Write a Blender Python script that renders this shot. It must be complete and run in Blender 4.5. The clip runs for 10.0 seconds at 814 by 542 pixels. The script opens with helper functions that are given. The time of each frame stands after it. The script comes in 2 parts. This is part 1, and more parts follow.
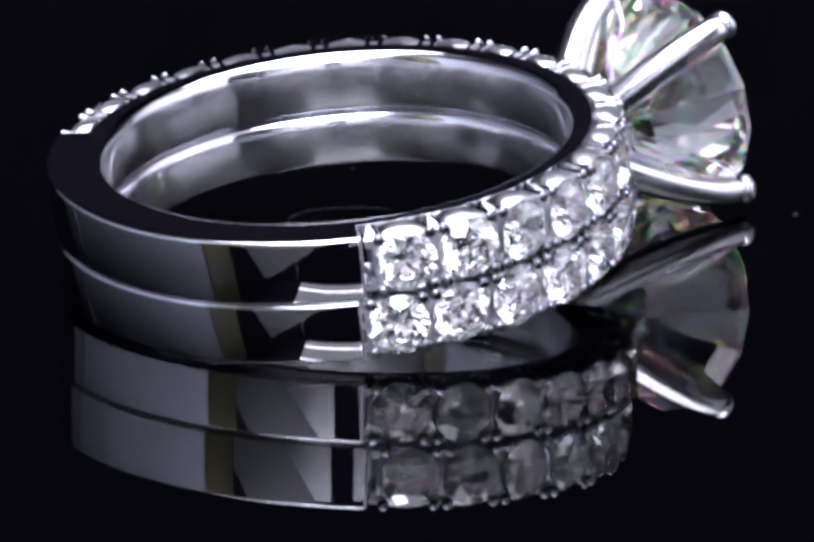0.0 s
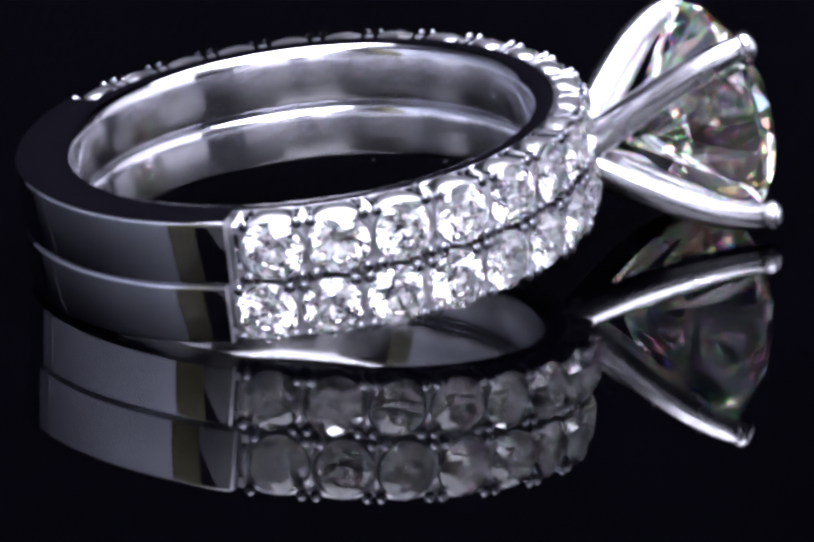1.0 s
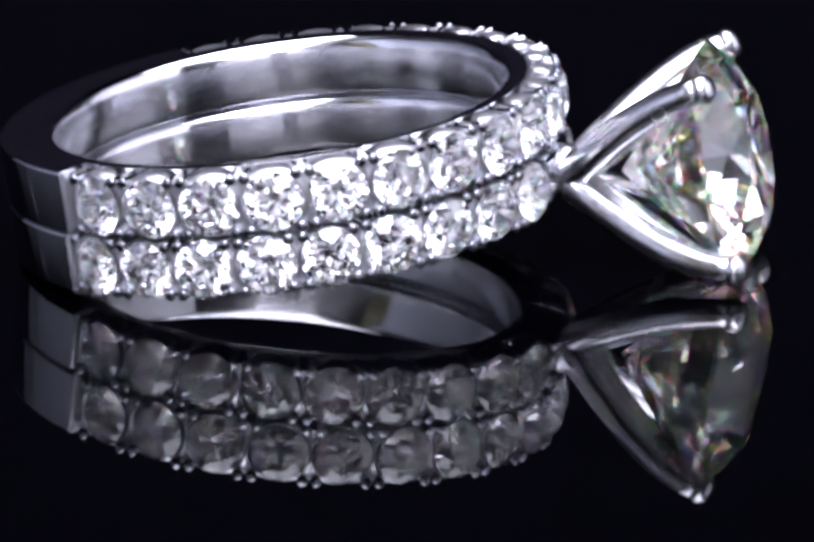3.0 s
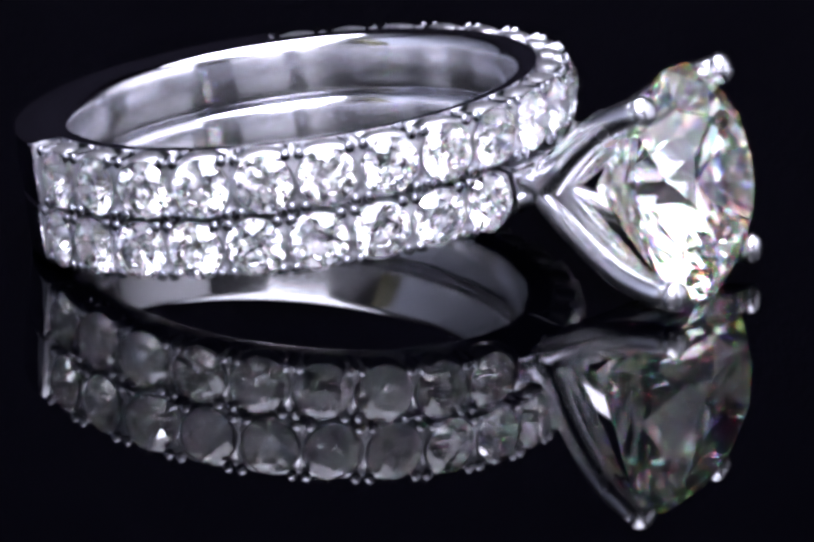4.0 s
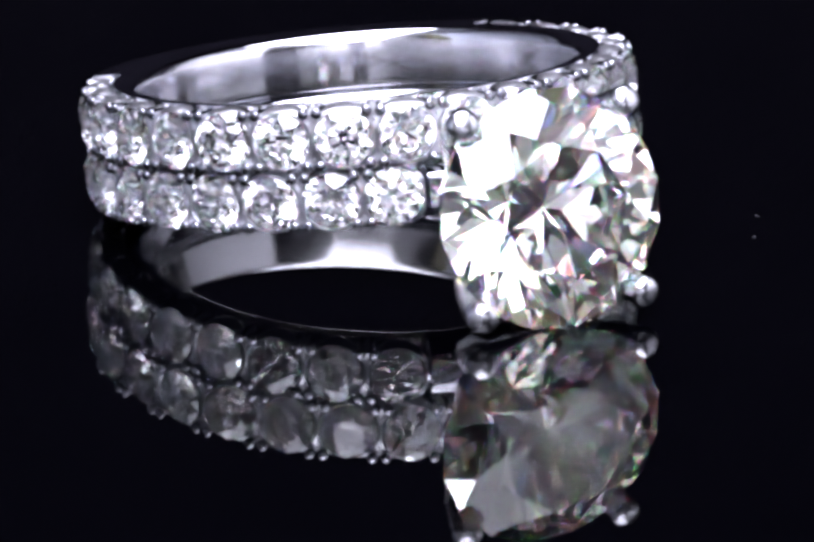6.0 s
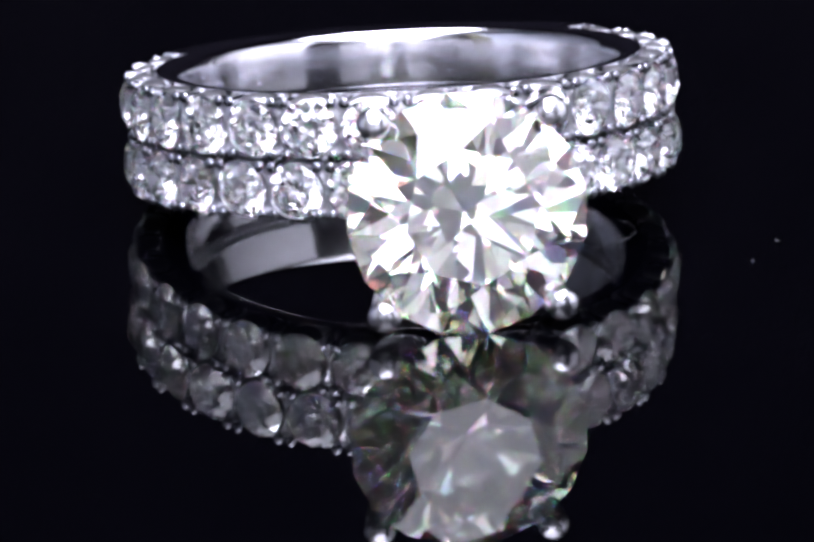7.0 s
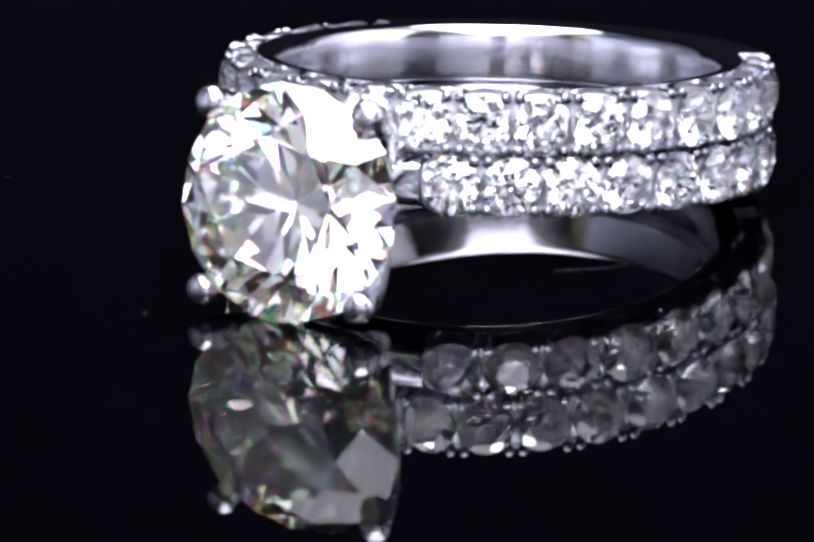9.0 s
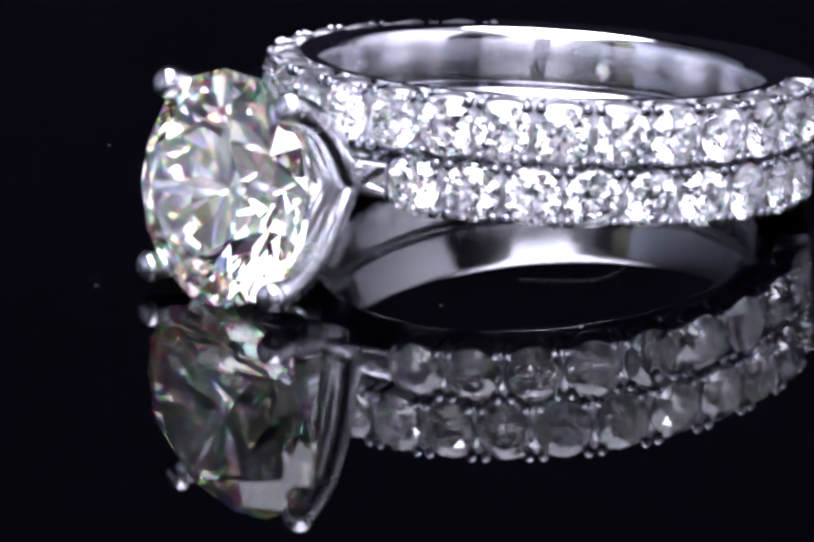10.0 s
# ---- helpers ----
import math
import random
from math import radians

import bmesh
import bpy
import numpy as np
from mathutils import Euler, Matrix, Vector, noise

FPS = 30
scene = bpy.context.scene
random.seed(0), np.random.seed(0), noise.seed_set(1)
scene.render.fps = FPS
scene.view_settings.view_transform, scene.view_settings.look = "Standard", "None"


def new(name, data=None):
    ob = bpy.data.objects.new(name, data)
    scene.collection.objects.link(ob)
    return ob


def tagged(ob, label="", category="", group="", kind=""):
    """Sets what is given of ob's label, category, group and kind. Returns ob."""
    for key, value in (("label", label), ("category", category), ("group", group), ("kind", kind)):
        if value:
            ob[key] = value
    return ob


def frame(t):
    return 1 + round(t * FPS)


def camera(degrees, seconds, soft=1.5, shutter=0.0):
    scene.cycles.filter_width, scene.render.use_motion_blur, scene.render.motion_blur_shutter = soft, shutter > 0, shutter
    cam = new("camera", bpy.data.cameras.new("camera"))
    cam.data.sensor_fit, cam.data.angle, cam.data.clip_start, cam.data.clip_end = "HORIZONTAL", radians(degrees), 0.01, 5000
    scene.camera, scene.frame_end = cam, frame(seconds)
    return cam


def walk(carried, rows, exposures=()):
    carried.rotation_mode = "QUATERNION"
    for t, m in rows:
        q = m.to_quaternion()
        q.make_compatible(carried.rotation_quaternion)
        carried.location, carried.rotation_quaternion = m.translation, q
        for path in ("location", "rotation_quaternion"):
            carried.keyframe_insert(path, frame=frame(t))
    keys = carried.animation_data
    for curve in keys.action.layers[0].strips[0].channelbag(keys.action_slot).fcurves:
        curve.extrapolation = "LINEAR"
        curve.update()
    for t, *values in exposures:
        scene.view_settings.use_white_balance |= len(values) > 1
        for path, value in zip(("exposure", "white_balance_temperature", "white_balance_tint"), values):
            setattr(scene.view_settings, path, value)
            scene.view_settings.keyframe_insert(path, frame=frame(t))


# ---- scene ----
MM = 0.001

# ---- the camera and its walk ----
cam = camera(9.8273, 10.0, soft=3.8)
CAM_Y, CAM_Z = -0.15985, 0.04749
PITCH, YAW, ROLL = -0.29404, 0.00936, 0.01481


def eye_pose(nod, dip):
    """The camera on its stand, nodded by some ten-thousandths of a radian and dipped by some degrees about the turntable."""
    turn = Matrix.Rotation(YAW, 4, "Z") @ Matrix.Rotation(PITCH + nod * 1e-4, 4, "X") @ Matrix.Rotation(ROLL, 4, "Y")
    return Matrix.Rotation(radians(-dip), 4, "X") @ Matrix.Translation((0, CAM_Y, CAM_Z)) @ turn @ Matrix.Rotation(math.pi / 2, 4, "X")


# seconds, nod, dip
SWAY = ((0, 2.6, 0.31), (0.5, 1, 0.31), (1, -0.9, 0.29), (1.5, -2.4, 0.24), (2, -0.2, -0.1), (2.5, -1.1, -0.11), (3.2, 3.1, 0.02), (4, 7.9, 0.17), (4.5, 6, 0.62), (5, 3.8, 0.59), (5.5, 0.9, -0.32), (6.2, 0.29, -0.35), (7, -0.4, -0.38), (7.5, -2.9, -0.59), (8, -1.8, -0.53), (8.5, -2.7, -0.36), (9, -4.5, 0.02), (9.5, -3.1, -0.04), (10, -2.2, -0.15))
walk(cam, [(t, eye_pose(n, d)) for t, n, d in SWAY])

# the spin of the turntable: seconds, degrees
SPIN = ((0, 131.01), (0.25, 125.6), (0.5, 120.2), (1, 112.29), (1.5, 104.51), (2, 95.5), (2.5, 86.81), (3, 78.17), (3.5, 69.53), (4, 60.9), (4.5, 52.08), (5, 43.17), (5.5, 33.2), (6, 25.04), (6.5, 16.88), (7, 8.73), (7.5, -0.94), (8, -9.64), (8.5, -17.75), (9, -27.41), (9.5, -35.66), (10, -44.45))
RING_AT = (-5.225 * MM, -0.775 * MM, 0.247 * MM)
LEAN, SIDE_LEAN = 0.1124, 0.0204


def disc_pose(degrees):
    return Matrix.Rotation(radians(degrees - 90), 4, "Z")


RING_REST = Matrix.Translation(RING_AT) @ Matrix.Rotation(-LEAN, 4, "Y") @ Matrix.Rotation(SIDE_LEAN, 4, "X")

# ---- world and light ----
world = bpy.data.worlds.new("dark_room")
world.use_nodes = True
world.node_tree.nodes["Background"].inputs[0].default_value = (0.72, 0.6, 0.95, 1)
world.node_tree.nodes["Background"].inputs[1].default_value = 0.03
scene.world = world
scene.view_settings.exposure = 0.0
# light runs many times round inside a cut stone
scene.cycles.max_bounces, scene.cycles.glossy_bounces, scene.cycles.transmission_bounces = 32, 24, 32
PANEL_GLOW = 7.8
LED_GLOW = 170.0


# ---- materials ----
def material(name):
    mat = bpy.data.materials.new(name)
    mat.use_nodes = True
    nt = mat.node_tree
    nt.nodes.clear()
    out = nt.nodes.new("ShaderNodeOutputMaterial")
    return mat, nt, out


def surface(name, colour, rough, metal=0.0, grain=0.0, grain_scale=2000.0, bump=0.0, ior=1.5, rough_var=0.0, turned=False):
    """turned: polished on a lathe about z, so that fine lines run round."""
    mat, nt, out = material(name)
    b = nt.nodes.new("ShaderNodeBsdfPrincipled")
    nt.links.new(b.outputs[0], out.inputs[0])
    b.inputs["Base Color"].default_value = (*colour, 1)
    b.inputs["Roughness"].default_value = rough
    b.inputs["Metallic"].default_value = metal
    b.inputs["IOR"].default_value = ior
    co = nt.nodes.new("ShaderNodeTexCoord")
    fine = nt.nodes.new("ShaderNodeTexNoise")
    fine.inputs["Scale"].default_value = grain_scale
    fine.inputs["Detail"].default_value = 4
    nt.links.new(co.outputs["Object"], fine.inputs["Vector"])
    broad = nt.nodes.new("ShaderNodeTexNoise")
    broad.inputs["Scale"].default_value = grain_scale * 0.13
    nt.links.new(co.outputs["Object"], broad.inputs["Vector"])
    if grain:
        mix = nt.nodes.new("ShaderNodeMix")
        mix.data_type = "RGBA"
        mix.inputs[6].default_value = (*colour, 1)
        mix.inputs[7].default_value = (*[c * (1 - grain) for c in colour], 1)
        nt.links.new(broad.outputs["Fac"], mix.inputs[0])
        nt.links.new(mix.outputs[2], b.inputs["Base Color"])
    if rough_var:
        ramp = nt.nodes.new("ShaderNodeMapRange")
        ramp.inputs["From Min"].default_value, ramp.inputs["From Max"].default_value = 0.35, 0.7
        ramp.inputs["To Min"].default_value, ramp.inputs["To Max"].default_value = rough, rough + rough_var
        nt.links.new(broad.outputs["Fac"], ramp.inputs["Value"])
        nt.links.new(ramp.outputs[0], b.inputs["Roughness"])
    if turned:
        b.inputs["Anisotropic"].default_value, b.inputs["Anisotropic Rotation"].default_value = 1.0, 0.25
        tangent = nt.nodes.new("ShaderNodeTangent")
        tangent.direction_type, tangent.axis = "RADIAL", "Z"
        nt.links.new(tangent.outputs[0], b.inputs["Tangent"])
    if bump:
        bp = nt.nodes.new("ShaderNodeBump")
        bp.inputs["Strength"].default_value = 1.0
        bp.inputs["Distance"].default_value = bump
        nt.links.new(fine.outputs["Fac"], bp.inputs["Height"])
        nt.links.new(bp.outputs[0], b.inputs["Normal"])
    return mat


def gem(name, fire=0.0, colour=(1, 1, 1)):
    """Cut diamond. fire: how far the refractions of the three primaries part."""
    mat, nt, out = material(name)
    low = 1 - fire
    even = 1 / (1 + 2 * low)
    glasses = [(tuple(c * even * w for c, w in zip(colour, ww)), ior) for ww, ior in
               (((1, low, low), 2.38), ((low, 1, low), 2.417), ((low, low, 1), 2.465))] if fire else [(colour, 2.417)]
    last = None
    for rgb, ior in glasses:
        g = nt.nodes.new("ShaderNodeBsdfGlass")
        g.inputs["Color"].default_value = (*rgb, 1)
        g.inputs["Roughness"].default_value = 0.0
        g.inputs["IOR"].default_value = ior
        if last is None:
            last = g
        else:
            add = nt.nodes.new("ShaderNodeAddShader")
            nt.links.new(last.outputs[0], add.inputs[0])
            nt.links.new(g.outputs[0], add.inputs[1])
            last = add
    nt.links.new(last.outputs[0], out.inputs[0])
    return mat


def glow(name, colour, strength):
    mat, nt, out = material(name)
    e = nt.nodes.new("ShaderNodeEmission")
    e.inputs[0].default_value = (*colour, 1)
    e.inputs[1].default_value = strength
    nt.links.new(e.outputs[0], out.inputs[0])
    return mat


WHITE_GOLD = surface("polished_white_gold", (0.80, 0.80, 0.83), 0.02, 1.0, grain=0.06, grain_scale=3500, bump=1.0e-7, rough_var=0.03)
WHITE_GOLD_BORE = surface("polished_white_gold_bore", (0.80, 0.80, 0.83), 0.125, 1.0, grain=0.04, grain_scale=2600, bump=1e-7, rough_var=0.03, turned=True)
WHITE_GOLD_CAST = surface("cast_white_gold", (0.74, 0.74, 0.77), 0.21, 1.0, grain=0.1, grain_scale=5200, bump=1.5e-6, rough_var=0.08)
WHITE_GOLD_SATIN = surface("satin_white_gold", (0.66, 0.66, 0.69), 0.32, 1.0, grain=0.1, grain_scale=6000, bump=1e-6, rough_var=0.1)
# prong base colour darkened to paint in the black surroundings the beads mirror
WHITE_GOLD_PRONG = surface("reflection_darkened_prong_gold", (0.34, 0.34, 0.37), 0.09, 1.0, grain=0.15, grain_scale=6000, bump=4e-7, rough_var=0.06)
DIAMOND = gem("diamond", 0.45, (1, 0.997, 0.975))
MELEE = gem("melee_diamond", 0.15)
ACRYLIC = surface("black_acrylic", (0.0002, 0.0002, 0.0005), 0.003, 0.0, grain=0.2, grain_scale=900, ior=1.27, rough_var=0.006)
BLACK_CLOTH = surface("black_cloth", (0.0102, 0.0093, 0.0138), 0.95, grain=0.4, grain_scale=700, bump=2e-4, ior=1.04)
WHITE_BOARD = surface("white_foam_board", (0.75, 0.75, 0.77), 0.7, grain=0.05, grain_scale=150, bump=1e-4)
BLUE_PAPER = surface("pale_blue_paper", (0.66, 0.70, 0.80), 0.75, grain=0.05, grain_scale=150, bump=1e-4)
DARK_PLASTIC = surface("dark_plastic", (0.03, 0.03, 0.03), 0.45, grain=0.2, grain_scale=400, bump=5e-5)
ALUMINIUM = surface("brushed_aluminium", (0.5, 0.5, 0.5), 0.35, 1.0, grain=0.2, grain_scale=300)
OLIVE = surface("olive_painted_metal", (0.09, 0.085, 0.035), 0.5, grain=0.2, grain_scale=200)
WHITE_CARD = surface("white_card", (0.80, 0.80, 0.83), 0.7, grain=0.06, grain_scale=60, bump=1e-4)
GREY_CARD = surface("grey_card", (0.30, 0.30, 0.32), 0.6, grain=0.5, grain_scale=40)
LED = glow("light_emitting_diode", (0.94, 0.94, 1.13), LED_GLOW)
DIFFUSER = glow("lit_diffuser", (0.94, 0.94, 1.15), PANEL_GLOW)
DUST = surface("dust", (0.12, 0.12, 0.13), 0.8, grain=0.3, grain_scale=20000)


# ---- mesh helpers ----
def mesh_of(name, bm, mat, smooth=0.0):
    bmesh.ops.recalc_face_normals(bm, faces=bm.faces)
    me = bpy.data.meshes.new(name)
    bm.to_mesh(me)
    bm.free()
    me.materials.append(mat)
    if smooth:
        me.shade_smooth()
        me.set_sharp_from_angle(angle=radians(smooth))
    return me


def part(name, me, parent, m=None, label=""):
    ob = new(name, me)
    ob.parent = parent
    if m is not None:
        ob.matrix_local = m
    return tagged(ob, label=label) if label else ob


def box(name, size, mat, bevel=0.0):
    bm = bmesh.new()
    bmesh.ops.create_cube(bm, size=1)
    bmesh.ops.scale(bm, vec=size, verts=bm.verts)
    if bevel:
        bmesh.ops.bevel(bm, geom=bm.edges[:], offset=bevel, segments=2, affect="EDGES", profile=0.5)
    return mesh_of(name, bm, mat, 40)


def lathe(name, profile, mat, n=96, smooth=35):
    """Turn a closed profile of (radius, height) about the z axis."""
    bm = bmesh.new()
    rings = []
    for k in range(n):
        a = 2 * math.pi * k / n
        rings.append([bm.verts.new((r * math.cos(a), r * math.sin(a), z)) for r, z in profile])
    m = len(profile)
    for k in range(n):
        p, q = rings[k], rings[(k + 1) % n]
        for j in range(m):
            bm.faces.new((p[j], q[j], q[(j + 1) % m], p[(j + 1) % m]))
    bmesh.ops.remove_doubles(bm, verts=bm.verts, dist=1e-7)
    return mesh_of(name, bm, mat, smooth)


def tube(name, path, radii, mat, n=14, flat=1.0):
    """A bar of round or oval section along a path, with domed ends."""
    bm = bmesh.new()
    pts = [Vector(p) for p in path]
    rings = []
    for k, p in enumerate(pts):
        d = (pts[min(k + 1, len(pts) - 1)] - pts[max(k - 1, 0)]).normalized()
        side = d.cross(Vector((0.31, 0.2, 0.93)) if abs(d.z) < 0.9 else Vector((1, 0, 0))).normalized()
        up = side.cross(d)
        rings.append([bm.verts.new(p + radii[k] * (side * math.cos(a) + up * flat * math.sin(a)))
                      for a in [2 * math.pi * j / n for j in range(n)]])
    for a, b in zip(rings, rings[1:]):
        for j in range(n):
            bm.faces.new((a[j], a[(j + 1) % n], b[(j + 1) % n], b[j]))
    bm.faces.new(rings[0])
    bm.faces.new(rings[-1])
    return mesh_of(name, bm, mat, 60)


def brilliant(name, R, mat, table=0.56, crown=0.30, depth=0.862, girdle=0.022):
    """A round brilliant cut, girdle in the plane z = 0, table up: 57 facets."""
    bm = bmesh.new()
    e = math.pi / 8

    def at(r, k, z):
        return bm.verts.new((R * r * math.cos(k * e), R * r * math.sin(k * e), R * z))

    c8 = math.cos(e)
    rk, rl = 0.80, 0.25
    zk = girdle + crown * (1 - rk * c8) / (1 - table)
    zl = -girdle - depth * (1 - rl * c8)
    T = [at(table, 2 * k, girdle + crown) for k in range(8)]
    K = [at(rk, 2 * k + 1, zk) for k in range(8)]
    G = [at(1, j, girdle) for j in range(16)]
    H = [at(1, j, -girdle) for j in range(16)]
    L = [at(rl, 2 * k + 1, zl) for k in range(8)]
    culet = bm.verts.new((0, 0, -R * (girdle + depth)))
    bm.faces.new(T)
    for k in range(8):
        n = (k + 1) % 8
        bm.faces.new((T[k], K[k], T[n]))
        bm.faces.new((T[k], K[k - 1], G[2 * k], K[k]))
        bm.faces.new((K[k], G[2 * k], G[2 * k + 1]))
        bm.faces.new((K[k], G[2 * k + 1], G[2 * n]))
        bm.faces.new((culet, L[k - 1], H[2 * k], L[k]))
        bm.faces.new((L[k], H[2 * k], H[2 * k + 1]))
        bm.faces.new((L[k], H[2 * k + 1], H[2 * n]))
    for j in range(16):
        bm.faces.new((G[j], G[(j + 1) % 16], H[(j + 1) % 16], H[j]))
    return mesh_of(name, bm, mat)


# radial frame at angle phi: local z points outwards, local x along the band
def outwards(phi, r, z, spin=0.0):
    c, s = math.cos(phi), math.sin(phi)
    m = Matrix(((-s, 0, c, r * c), (c, 0, s, r * s), (0, 1, 0, z), (0, 0, 0, 1)))
    return m @ Matrix.Rotation(spin, 4, "Z")


# ---- the rings ----
R_IN, R_OUT, R_SEAT = 7.90 * MM, 9.87 * MM, 8.74 * MM
PAVE_END = radians(126)


def shank_mesh(name, height, seat_from, seat_to):
    """A comfort-fit band: domed and rounded inside, its outer face cut back where stones are set."""
    bm = bmesh.new()
    n, rings = 288, []
    h = height / 2
    fil, tall, foot, dome = 0.42 * MM, 0.52 * MM, 0.26 * MM, 0.035 * MM

    def section(r_out, bev, squeeze=1.0):
        pts = []
        for k in range(7):  # upper inner fillet
            a = math.pi / 2 * k / 6
            pts.append((R_IN + fil * (1 - math.sin(a)), h - tall * (1 - math.cos(a))))
        for k in range(1, 8):  # domed inner wall
            u = 1 - 2 * k / 8
            pts.append((R_IN - dome * (1 - u * u), (h - tall) + (1 - u) / 2 * (tall + foot - 2 * h)))
        for k in range(7):
            a = math.pi / 2 * k / 6
            pts.append((R_IN + fil * (1 - math.cos(a)), -h + foot * (1 - math.sin(a))))
        for k in range(6):  # rounded outer edges
            a = math.pi / 2 * k / 5
            pts.append((r_out - bev * (1 - math.sin(a)), squeeze * (-h + bev * (1 - math.cos(a)))))
        for k in range(6):
            a = math.pi / 2 * k / 5
            pts.append((r_out - bev * (1 - math.cos(a)), squeeze * (h - bev * (1 - math.sin(a)))))
        return pts

    full, cut = section(R_OUT, 0.13 * MM), section(R_SEAT, 0.01 * MM)
    slim = section(R_OUT - 0.05 * MM, 0.45 * MM, 0.80)  # the neck under the head
    stops = sorted([-math.pi + 2 * math.pi * k / n for k in range(n)])
    cuts = [x for x in (-seat_to, -seat_from, seat_from, seat_to) if x]
    marks = sorted([(a, None) for a in stops if all(abs(a - x) > 0.008 for x in cuts)] + [(x - 1e-4, 0) for x in cuts] + [(x + 1e-4, 0) for x in cuts])
    for a, _ in marks:
        inside = seat_from < abs(a) < seat_to if seat_from else abs(a) < seat_to
        prof = cut if inside else slim if seat_from and abs(a) <= seat_from else full
        rings.append([bm.verts.new((r * math.cos(a), r * math.sin(a), z)) for r, z in prof])
    m = len(full)
    for k in range(len(rings)):
        p, q = rings[k], rings[(k + 1) % len(rings)]
        for j in range(m):
            bm.faces.new((p[j], q[j], q[(j + 1) % m], p[(j + 1) % m]))
    me = mesh_of(name, bm, WHITE_GOLD, 40)
    me.materials.append(WHITE_GOLD_BORE)
    for f in me.polygons:
        if math.hypot(f.center.x, f.center.y) < R_IN + 0.25 * fil and f.center.z > -h + 0.6 * foot:
            f.material_index = 1
    return me


STONE_R = 1.02 * MM
MELEE_MESH = brilliant("melee_stone", STONE_R, MELEE)


SCOOP = 0.72 * MM


def cup_mesh(name, h, rise_top, rise_low):
    """The seat of one stone: a rounded shell at either face of the band, a bowl that narrows under the girdle. Axis outwards, girdle at z = 0."""
    bm = bmesh.new()
    loops = [[] for _ in range(6)]
    for face, rise in ((1, rise_top), (-1, rise_low)):
        for k in range(17):
            b = math.pi * k / 16 + (0 if face > 0 else math.pi)
            c, s = math.cos(b), math.sin(b)
            t = abs(s) ** 0.45  # broad, nearly flat-topped shells
            deep = SCOOP * abs(s) ** 0.7  # half-moons that reach into the band's face
            rim = (0.70 * MM * c, face * (h + 0.4 * rise) * t, -0.10 * MM - deep)
            crest = (0.85 * MM * c, face * (h + rise) * t, -0.07 * MM - 0.62 * deep)
            brow = (1.012 * MM * c, face * h * 0.975 * t, -0.05 * MM - 0.14 * deep)
            edge = (1.006 * MM * c, 1.006 * MM * s, -0.05 * MM)
            for loop, co in zip(loops, (rim, crest, brow, edge, (0.86 * MM * c, 0.86 * MM * s, -0.20 * MM), (0.36 * MM * c, 0.36 * MM * s, -0.86 * MM))):
                loop.append(bm.verts.new(co))
    n = len(loops[0])
    for a, b in zip(loops, loops[1:]):
        for j in range(n):
            bm.faces.new((a[j], a[(j + 1) % n], b[(j + 1) % n], b[j]))
    bm.faces.new(loops[-1])
    bmesh.ops.remove_doubles(bm, verts=bm.verts, dist=1e-8)
    return mesh_of(name, bm, WHITE_GOLD_SATIN, 55)


def bead_mesh(name):
    """A short tapered prong with a round bead that holds the stones' edge."""
    prof = [(0.0, -0.75), (0.10, -0.75), (0.12, -0.2), (0.14, -0.02), (0.17, 0.05), (0.185, 0.10), (0.18, 0.14), (0.145, 0.185), (0.07, 0.21), (0.0, 0.215)]
    bm = bmesh.new()
    n, rings = 12, []
    for r, z in prof[1:-1]:
        rings.append([bm.verts.new((1.12 * r * MM * math.cos(a), 1.12 * r * MM * math.sin(a), z * MM)) for a in [2 * math.pi * j / n for j in range(n)]])
    for a, b in zip(rings, rings[1:]):
        for j in range(n):
            bm.faces.new((a[j], a[(j + 1) % n], b[(j + 1) % n], b[j]))
    bm.faces.new(rings[0])
    bm.faces.new(rings[-1])
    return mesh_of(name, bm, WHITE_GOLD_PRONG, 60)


def spike_mesh(name):
    """The leaf of metal left between two cups, rising from the beads to a point at the band's face."""
    bm = bmesh.new()
    side = []
    for k in range(9):
        u = k / 8  # from the point at the band's face to the broad foot between the beads
        side.append(((0.03 + 0.21 * u ** 1.3) * MM, -0.05 * MM - 0.95 * SCOOP * (1 - u), (0.24 * u ** 1.2 - 0.03 * math.sin(math.pi * u)) * MM))
    t = 0.5 * MM
    top = [bm.verts.new((x, -d, z)) for x, z, d in side] + [bm.verts.new((-x, -d, z)) for x, z, d in reversed(side)]
    low = [bm.verts.new((v.co.x * 0.8, -t, v.co.z)) for v in top]
    bm.faces.new(top), bm.faces.new(low)
    n = len(top)
    for j in range(n):
        bm.faces.new((top[j], top[(j + 1) % n], low[(j + 1) % n], low[j]))
    return mesh_of(name, bm, WHITE_GOLD_SATIN, 30)


BEAD, SPIKE = bead_mesh("bead"), spike_mesh("spike")
R_GIRDLE = 9.66 * MM


def end_wall(thing, phi, z, height):
    bm = bmesh.new()
    bmesh.ops.create_cube(bm, size=1)
    bmesh.ops.scale(bm, vec=(0.16 * MM, height, 0.62 * MM), verts=bm.verts)
    bmesh.ops.bevel(bm, geom=bm.edges[:], offset=0.03 * MM, segments=2, affect="EDGES", profile=0.5)
    part("end_wall", mesh_of("end_wall", bm, WHITE_GOLD_SATIN, 40), thing, outwards(phi, 9.48 * MM, z))


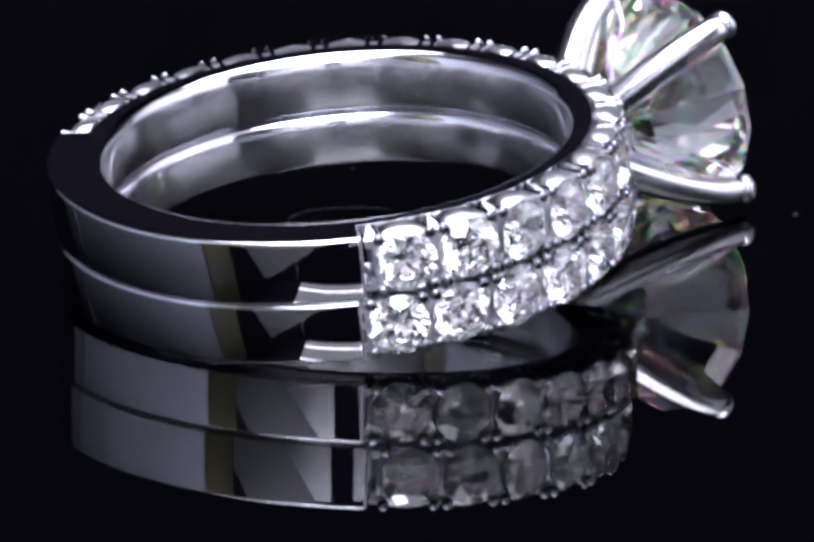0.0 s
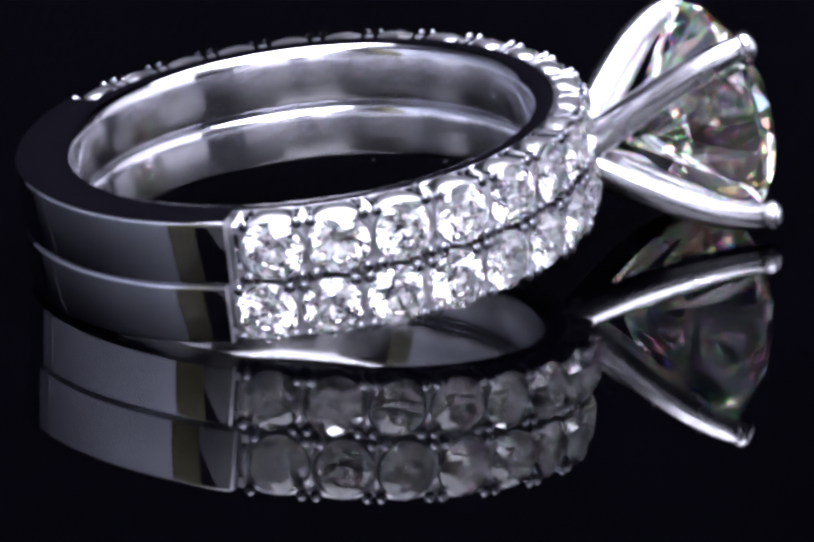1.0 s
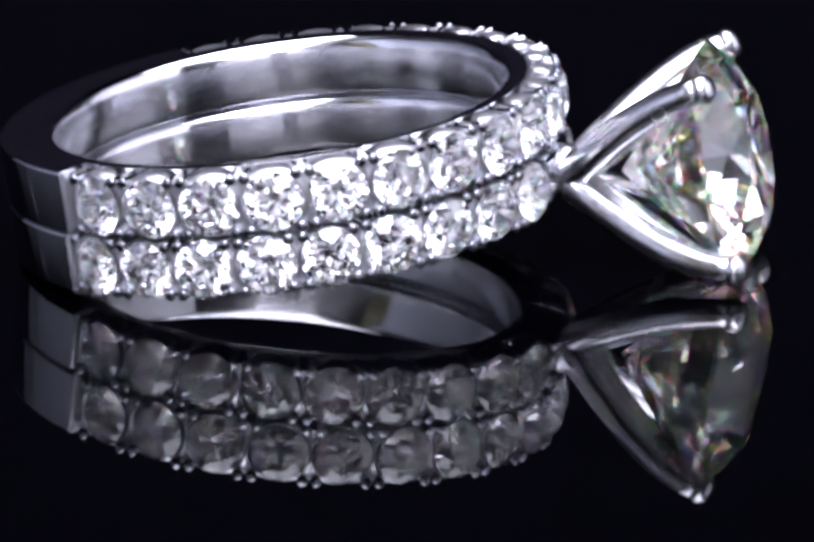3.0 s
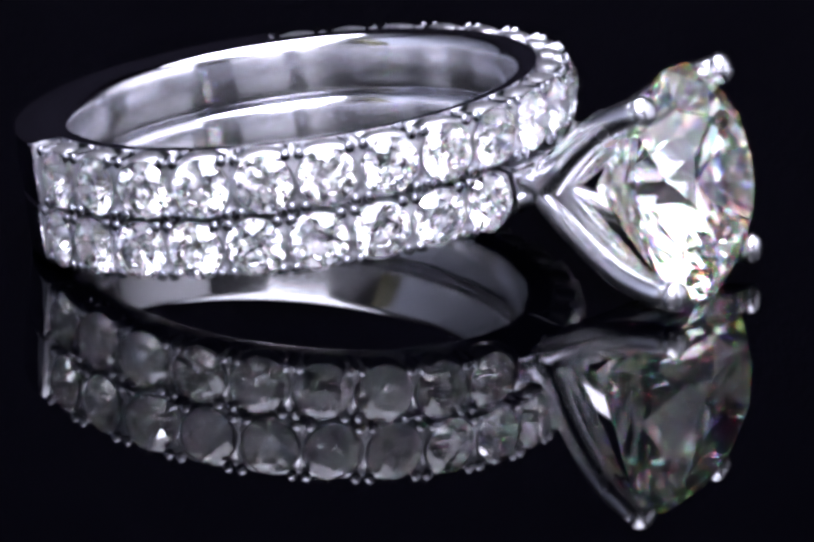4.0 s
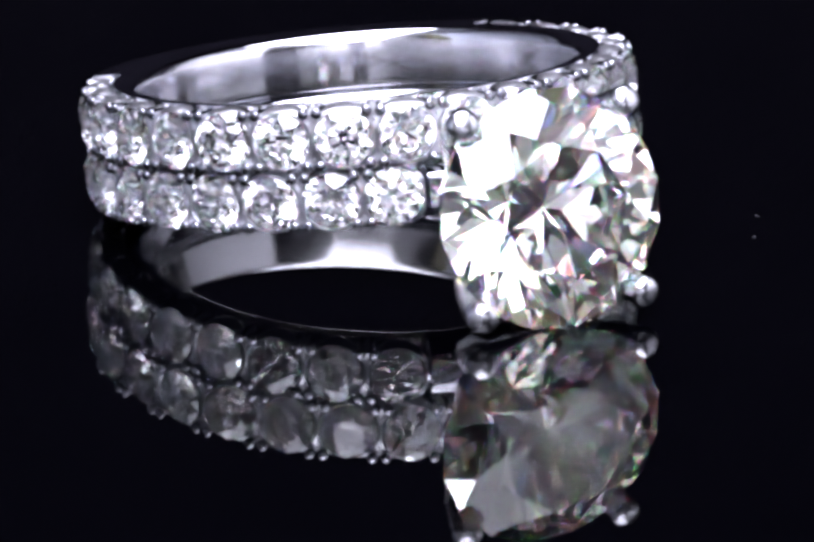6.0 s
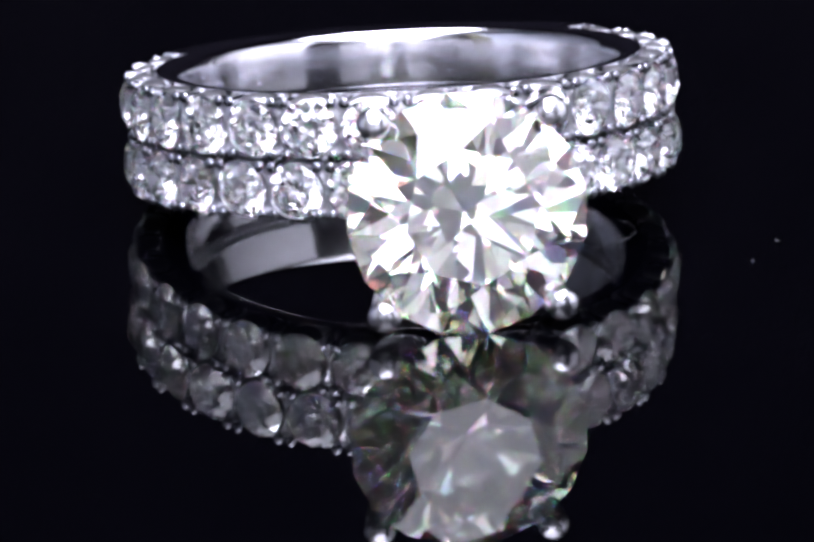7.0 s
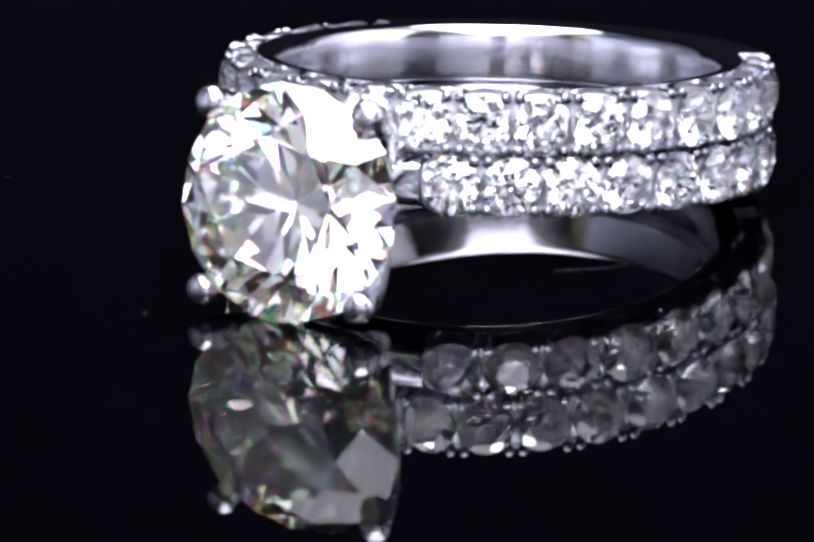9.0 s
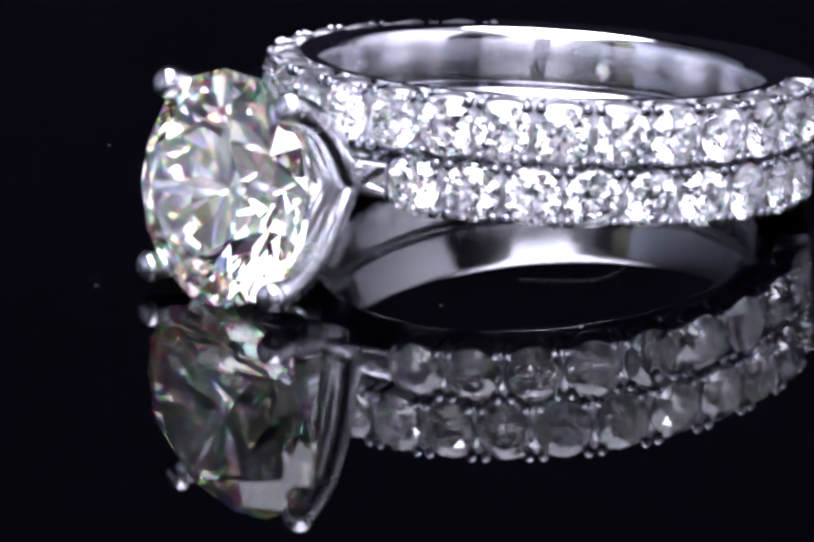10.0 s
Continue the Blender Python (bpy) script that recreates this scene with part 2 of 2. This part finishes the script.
def pave(thing, z, height, centres, edges, rng, ends=(), rise=(0, 0), starts=()):
    cup = cup_mesh("setting_cup", height / 2 - 0.004 * MM, *rise)
    for phi, (a, b) in zip(centres, zip(edges, edges[1:])):
        wide = abs(b - a) * R_GIRDLE / (2.0 * MM)
        part("setting_cup", cup, thing, outwards(phi, R_GIRDLE, z) @ Matrix.Diagonal((wide, 1, 1, 1)))
        tip = Matrix.Rotation(rng.uniform(-0.11, 0.11), 4, "X") @ Matrix.Rotation(rng.uniform(-0.11, 0.11), 4, "Y")
        part("side_stone", MELEE_MESH, thing, outwards(phi, R_GIRDLE + 0.03 * MM, z, rng.uniform(0, 1.0)) @ tip)
    h = height / 2
    for phi in edges:
        if phi in starts:
            continue
        for side in (-1, 1):
            part("spike", SPIKE, thing, outwards(phi, R_GIRDLE, z + side * (h + 0.004 * MM)) @ (Matrix.Identity(4) if side > 0 else Matrix.Rotation(math.pi, 4, "Z")))
            for lean in (-1, 1):
                if lean * phi > 0 and phi in ends:
                    continue
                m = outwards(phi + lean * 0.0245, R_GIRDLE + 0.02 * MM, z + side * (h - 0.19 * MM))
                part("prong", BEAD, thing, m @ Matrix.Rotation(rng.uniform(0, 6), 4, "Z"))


def ring_empty(name):
    ob = new(name)
    ob.empty_display_size = 0.005
    return ob


def wedding_band():
    rng = random.Random(4)
    ob = ring_empty("wedding_band")
    z, height = 4.14 * MM, 2.20 * MM
    part("shank", shank_mesh("upper_shank", height, 0.0, PAVE_END), ob, Matrix.Translation((0, 0, z)))
    edges = [radians(5.2 + (12.88 if k < 0 else 12.05) * k) for k in range(-10, 11)]
    centres = [(a + b) / 2 for a, b in zip(edges, edges[1:])]
    pave(ob, z, height, centres, edges, rng, (edges[0], edges[-1]), (0.06 * MM, 0))
    for s in (-1, 1):
        end_wall(ob, s * radians(125.9), z, height - 0.1 * MM)
    return tagged(ob, "polished white gold wedding band with a row of diamonds", "ring", kind="")


HEAD_Z, HEAD_Y, HEAD_H = 2.05 * MM, 2.925 * MM, 3.145 * MM
HEAD_TIP = 15.33
# the head sits a little crooked on its neck
HEAD_TILT = Matrix.Translation((15.64 * MM, -0.08 * MM, 2.00 * MM)) @ Matrix.Rotation(-0.0648, 4, "Y") @ Matrix.Translation((-15.5 * MM, 0, -2.05 * MM))


def claw_point(u, y, z, inset=0.0):
    """A point on a claw's axis: from the neck it sweeps out, then straightens along the stone's edge."""
    f = 0.07 + 0.93 * (0.36 * u + 0.64 * math.sin(u * math.pi / 2)) - inset
    return Vector(((10.0 + (HEAD_TIP - 10.0) * u) * MM, y * f, HEAD_Z + z * f))


def head_claw(y, z):
    n = 18
    path = [claw_point(k / n, y, z) for k in range(n + 1)]
    radii = [(0.66 - 0.14 * k / n) * MM for k in range(n + 1)]
    end = path[-1]
    d = (end - path[-3]).normalized()
    for s, r in ((0.06, 0.49), (0.16, 0.555), (0.32, 0.56), (0.46, 0.49), (0.57, 0.36), (0.63, 0.17)):
        path.append(end + d * s * MM)
        radii.append(r * MM)
    return tube("claw", path, radii, WHITE_GOLD_CAST, 18)


def head_rail(y, z):
    """The thinner rib that runs inside a claw and carries the stone's underside."""
    path, radii = [], []
    for k in range(15):
        u = 0.04 + 0.80 * k / 14
        inset = 0.13 * math.sin(math.pi * min(1.0, 0.12 + 0.80 * k / 14)) ** 0.8
        path.append(claw_point(u, y, z, inset))
        radii.append((0.52 - 0.18 * k / 14) * MM)
    return tube("rail", path, radii, WHITE_GOLD_CAST, 12)


def engagement_ring():
    rng = random.Random(9)
    ob = ring_empty("engagement_ring")
    z, height = 1.995 * MM, 2.05 * MM
    part("shank", shank_mesh("lower_shank", height, radians(10.6), radians(127.2)), ob, Matrix.Translation((0, 0, z)))
    for s, start, step, end in ((-1, 11.4, 12.75, 127.2), (1, 10.8, 12.4, 123.2)):
        edges = [radians(s * (start + k * step)) for k in range(10)]
        pave(ob, z, height, [(a + b) / 2 for a, b in zip(edges, edges[1:])], edges, rng, (edges[-1],), (0, 0.07 * MM), (edges[0],))
        end_wall(ob, s * radians(end), z, height - 0.1 * MM)
    # head: collar, four claws, the centre stone
    collar = lathe("collar", [(r * MM, h * MM) for r, h in ((0.1, -0.6), (0.80, -0.6), (0.80, 0.1), (0.76, 0.35), (0.66, 0.55), (0.48, 0.68), (0.1, 0.74))], WHITE_GOLD_CAST, 32)
    part("collar", collar, ob, outwards(0, 9.75 * MM, HEAD_Z))
    for y in (-HEAD_Y, HEAD_Y):
        for z in (-HEAD_H, HEAD_H):
            part("claw", head_claw(y, z), ob, HEAD_TILT)
            part("rail", head_rail(y, z), ob, HEAD_TILT)
    stone = brilliant("centre_brilliant", 4.05 * MM, DIAMOND, depth=0.87)
    part("centre_stone", stone, ob, HEAD_TILT @ outwards(0, 15.25 * MM, HEAD_Z, 0.12), "large round brilliant-cut diamond")
    return tagged(ob, "white gold engagement ring with large diamond, lying on black acrylic", "ring")


# ---- the place ----
def turntable():
    ob = new("turntable")
    prof = [(0.0005, 0.0), (0.1085, 0.0), (0.1095, -0.0003), (0.11, -0.001), (0.11, -0.005), (0.1095, -0.0057), (0.1085, -0.006), (0.0005, -0.006)]
    bm = bmesh.new()
    n, rings = 160, []
    for r, z in prof[1:-1]:
        rings.append([bm.verts.new((r * math.cos(a), r * math.sin(a), z)) for a in [2 * math.pi * j / n for j in range(n)]])
    for a, b in zip(rings, rings[1:]):
        for j in range(n):
            bm.faces.new((a[j], a[(j + 1) % n], b[(j + 1) % n], b[j]))
    bm.faces.new(rings[0])
    bm.faces.new(rings[-1])
    part("disc", mesh_of("disc", bm, ACRYLIC), ob)
    rng = random.Random(3)
    for x, y, size in ((11.7, -5.5, 0.05), (4.0, 10.04, 0.065), (1.65, 11.42, 0.055), (5.42, 4.88, 0.035), (-0.83, -18.87, 0.045), (7.87, 13.84, 0.05)):
        bm = bmesh.new()
        bmesh.ops.create_icosphere(bm, subdivisions=1, radius=size * MM)
        for v in bm.verts:
            v.co *= rng.uniform(0.6, 1.2)
        bmesh.ops.scale(bm, vec=(1.5, 0.6, 0.25), verts=bm.verts)
        part("dust_speck", mesh_of("dust_speck", bm, DUST), ob, Matrix.Translation((x * MM, y * MM, 0.2 * size * MM)) @ Matrix.Rotation(rng.uniform(0, 3), 4, "Z"), "tiny pale dust speck")
    curl = [Vector((1.49 - 0.25 * k - 0.011 * k * k, 4.81 + 2.0 * math.sin(0.22 * k), 0.03 + 0.02 * math.sin(k))) * MM for k in range(11)]
    part("lint", tube("lint", curl, [0.005 * MM] * 11, DUST, 6), ob, label="fine curled thread of lint")
    return tagged(ob, "glossy black acrylic turntable disc, slowly turning", "turntable")


def motor_plinth():
    ob = new("motor_plinth", lathe("motor_plinth", [(0.001, -0.0065), (0.07, -0.0065), (0.073, -0.009), (0.075, -0.03), (0.001, -0.03)], DARK_PLASTIC, 96))
    return tagged(ob, "round dark plastic motor plinth under the turntable", "plinth")


def setting():
    me = box("table", (3.0, 3.0, 0.03), BLACK_CLOTH)
    ob = new("ground", me)
    ob.location = (0, 0, -0.0455)
    tagged(ob, "table covered with black cloth", "table", kind="structure")
    ob = new("backdrop", box("backdrop", (0.8, 0.01, 0.9), BLACK_CLOTH))
    ob.location = (0, 0.42, 0.42)
    tagged(ob, "black cloth backdrop hanging behind the turntable", "backdrop", kind="structure")


def side_board(x, y0, y1, z1):
    ob = new("fill_board", box("fill_board", (0.006, y1 - y0, z1 + 0.03), WHITE_BOARD, 0.0015))
    ob.location = (x, (y0 + y1) / 2, (z1 - 0.03) / 2)
    return tagged(ob, "unseen white foam fill board standing on the black table", "reflector board")


def paper_sweep():
    """A long sheet of pale blue paper on edge, curling away from the turntable."""
    bm = bmesh.new()
    inner, outer = [], []
    n = 40
    for k in range(n + 1):
        u = 1.35 * k / n
        az = radians(54 + 62 * u)
        d = 0.37 * math.exp(0.75 * u ** 1.2)
        for rows, far in ((inner, 0.0), (outer, 0.003)):
            x, y = -(d + far) * math.sin(az), -(d + far) * math.cos(az)
            rows.append((bm.verts.new((x, y, -0.0305)), bm.verts.new((x, y, 0.36 + 0.34 * u))))
    for rows in (inner, outer):
        for (a, b), (c, e) in zip(rows, rows[1:]):
            bm.faces.new((a, c, e, b))
    for (a, b), (c, e), (a2, b2), (c2, e2) in zip(inner, inner[1:], outer, outer[1:]):
        bm.faces.new((b, e, e2, b2))
        bm.faces.new((a, a2, c2, c))
    for k in (0, -1):
        bm.faces.new((inner[k][0], inner[k][1], outer[k][1], outer[k][0]))
    ob = new("paper_sweep", mesh_of("paper_sweep", bm, BLUE_PAPER, 40))
    return tagged(ob, "long pale blue paper sheet standing on edge in a curve", "paper sheet")


def olive_screen():
    ob = new("olive_screen", box("olive_screen", (0.008, 0.11, 0.37), OLIVE, 0.002))
    ob.location = (-0.306, -0.279, 0.1545)
    return tagged(ob, "narrow dark olive screen standing beside the white board", "screen")


def front_board():
    ob = new("grey_card", box("grey_card", (0.17, 0.004, 0.25), GREY_CARD, 0.001))
    ob.matrix_world = Matrix.Translation((-0.20, -0.36, 0.0720)) @ Matrix.Rotation(radians(-8), 4, "Z") @ Matrix.Rotation(radians(34), 4, "Y")
    return tagged(ob, "grey card propped on its corner on the black table", "card")


def low_fill_boards():
    """Two low white boards added for fill behind the camera, gap left for it."""
    me = box("low_fill_board", (0.26, 0.006, 0.175), WHITE_CARD, 0.0015)
    for x in (-0.165, 0.165):
        ob = new("low_fill_board", me)
        ob.location = (x, -0.46, 0.057)
        tagged(ob, "unseen low white fill card standing behind the camera", "board", group="boards behind the camera")


def light_panel():
    """Overhead panel: frame, glowing diffuser, strips of small bare diodes under it, added fill wings, four posts down
    to the table.
    """
    ob = new("light_panel")
    y0, z0, length = -0.24, 0.36, 0.74
    ob.location = (0, y0, z0)
    part("panel_frame", box("panel_frame", (0.34, length, 0.016), ALUMINIUM, 0.002), ob, Matrix.Translation((0, 0, 0.0088)))
    part("diffuser", box("diffuser", (0.32, length - 0.02, 0.002), DIFFUSER), ob, Matrix.Translation((0, 0, -0.001)), "lit white diffuser sheet")
    led_mesh = box("led", (0.006, 0.006, 0.003), LED, 0.0006)
    for j in range(8):
        strip = part("led_strip", box("led_strip", (0.318, 0.009, 0.0012), DARK_PLASTIC), ob, Matrix.Translation((0, (j - 3.5) * 0.088, -0.0030)))
        for k in range(25):
            part("led", led_mesh, strip, Matrix.Translation(((k - 12) * 0.0128, 0, -0.0024)))
    post = box("post", (0.008, 0.008, z0 + 0.0305), ALUMINIUM, 0.001)
    # white side cards are added only to bounce fill onto the rings
    fill_wing = box("fill_wing", (0.115, length, 0.003), WHITE_CARD, 0.001)
    for sx in (-1, 1):
        part("fill_wing", fill_wing, ob, Matrix.Translation((sx * 0.229, 0, 0.010)), "unseen white fill card beside the diffuser")
        for sy in (-1, 1):
            part("post", post, ob, Matrix.Translation((sx * 0.1755, sy * 0.36, -(z0 + 0.0305) / 2)))
    return tagged(ob, "overhead light panel with strips of small white diodes on slim posts", "light panel")


setting()
motor_plinth()
TABLE = turntable()
LOWER = engagement_ring()
UPPER = wedding_band()
light_panel()
paper_sweep()
# unseen right-hand board, added to bounce light back
side_board(0.30, -0.218, 0.16, 0.40)
olive_screen()
front_board()
low_fill_boards()


def motions():
    walk(TABLE, [(t, disc_pose(a)) for t, a in SPIN])
    walk(LOWER, [(t, disc_pose(a) @ RING_REST) for t, a in SPIN])
    walk(UPPER, [(t, disc_pose(a) @ RING_REST) for t, a in SPIN])


motions()
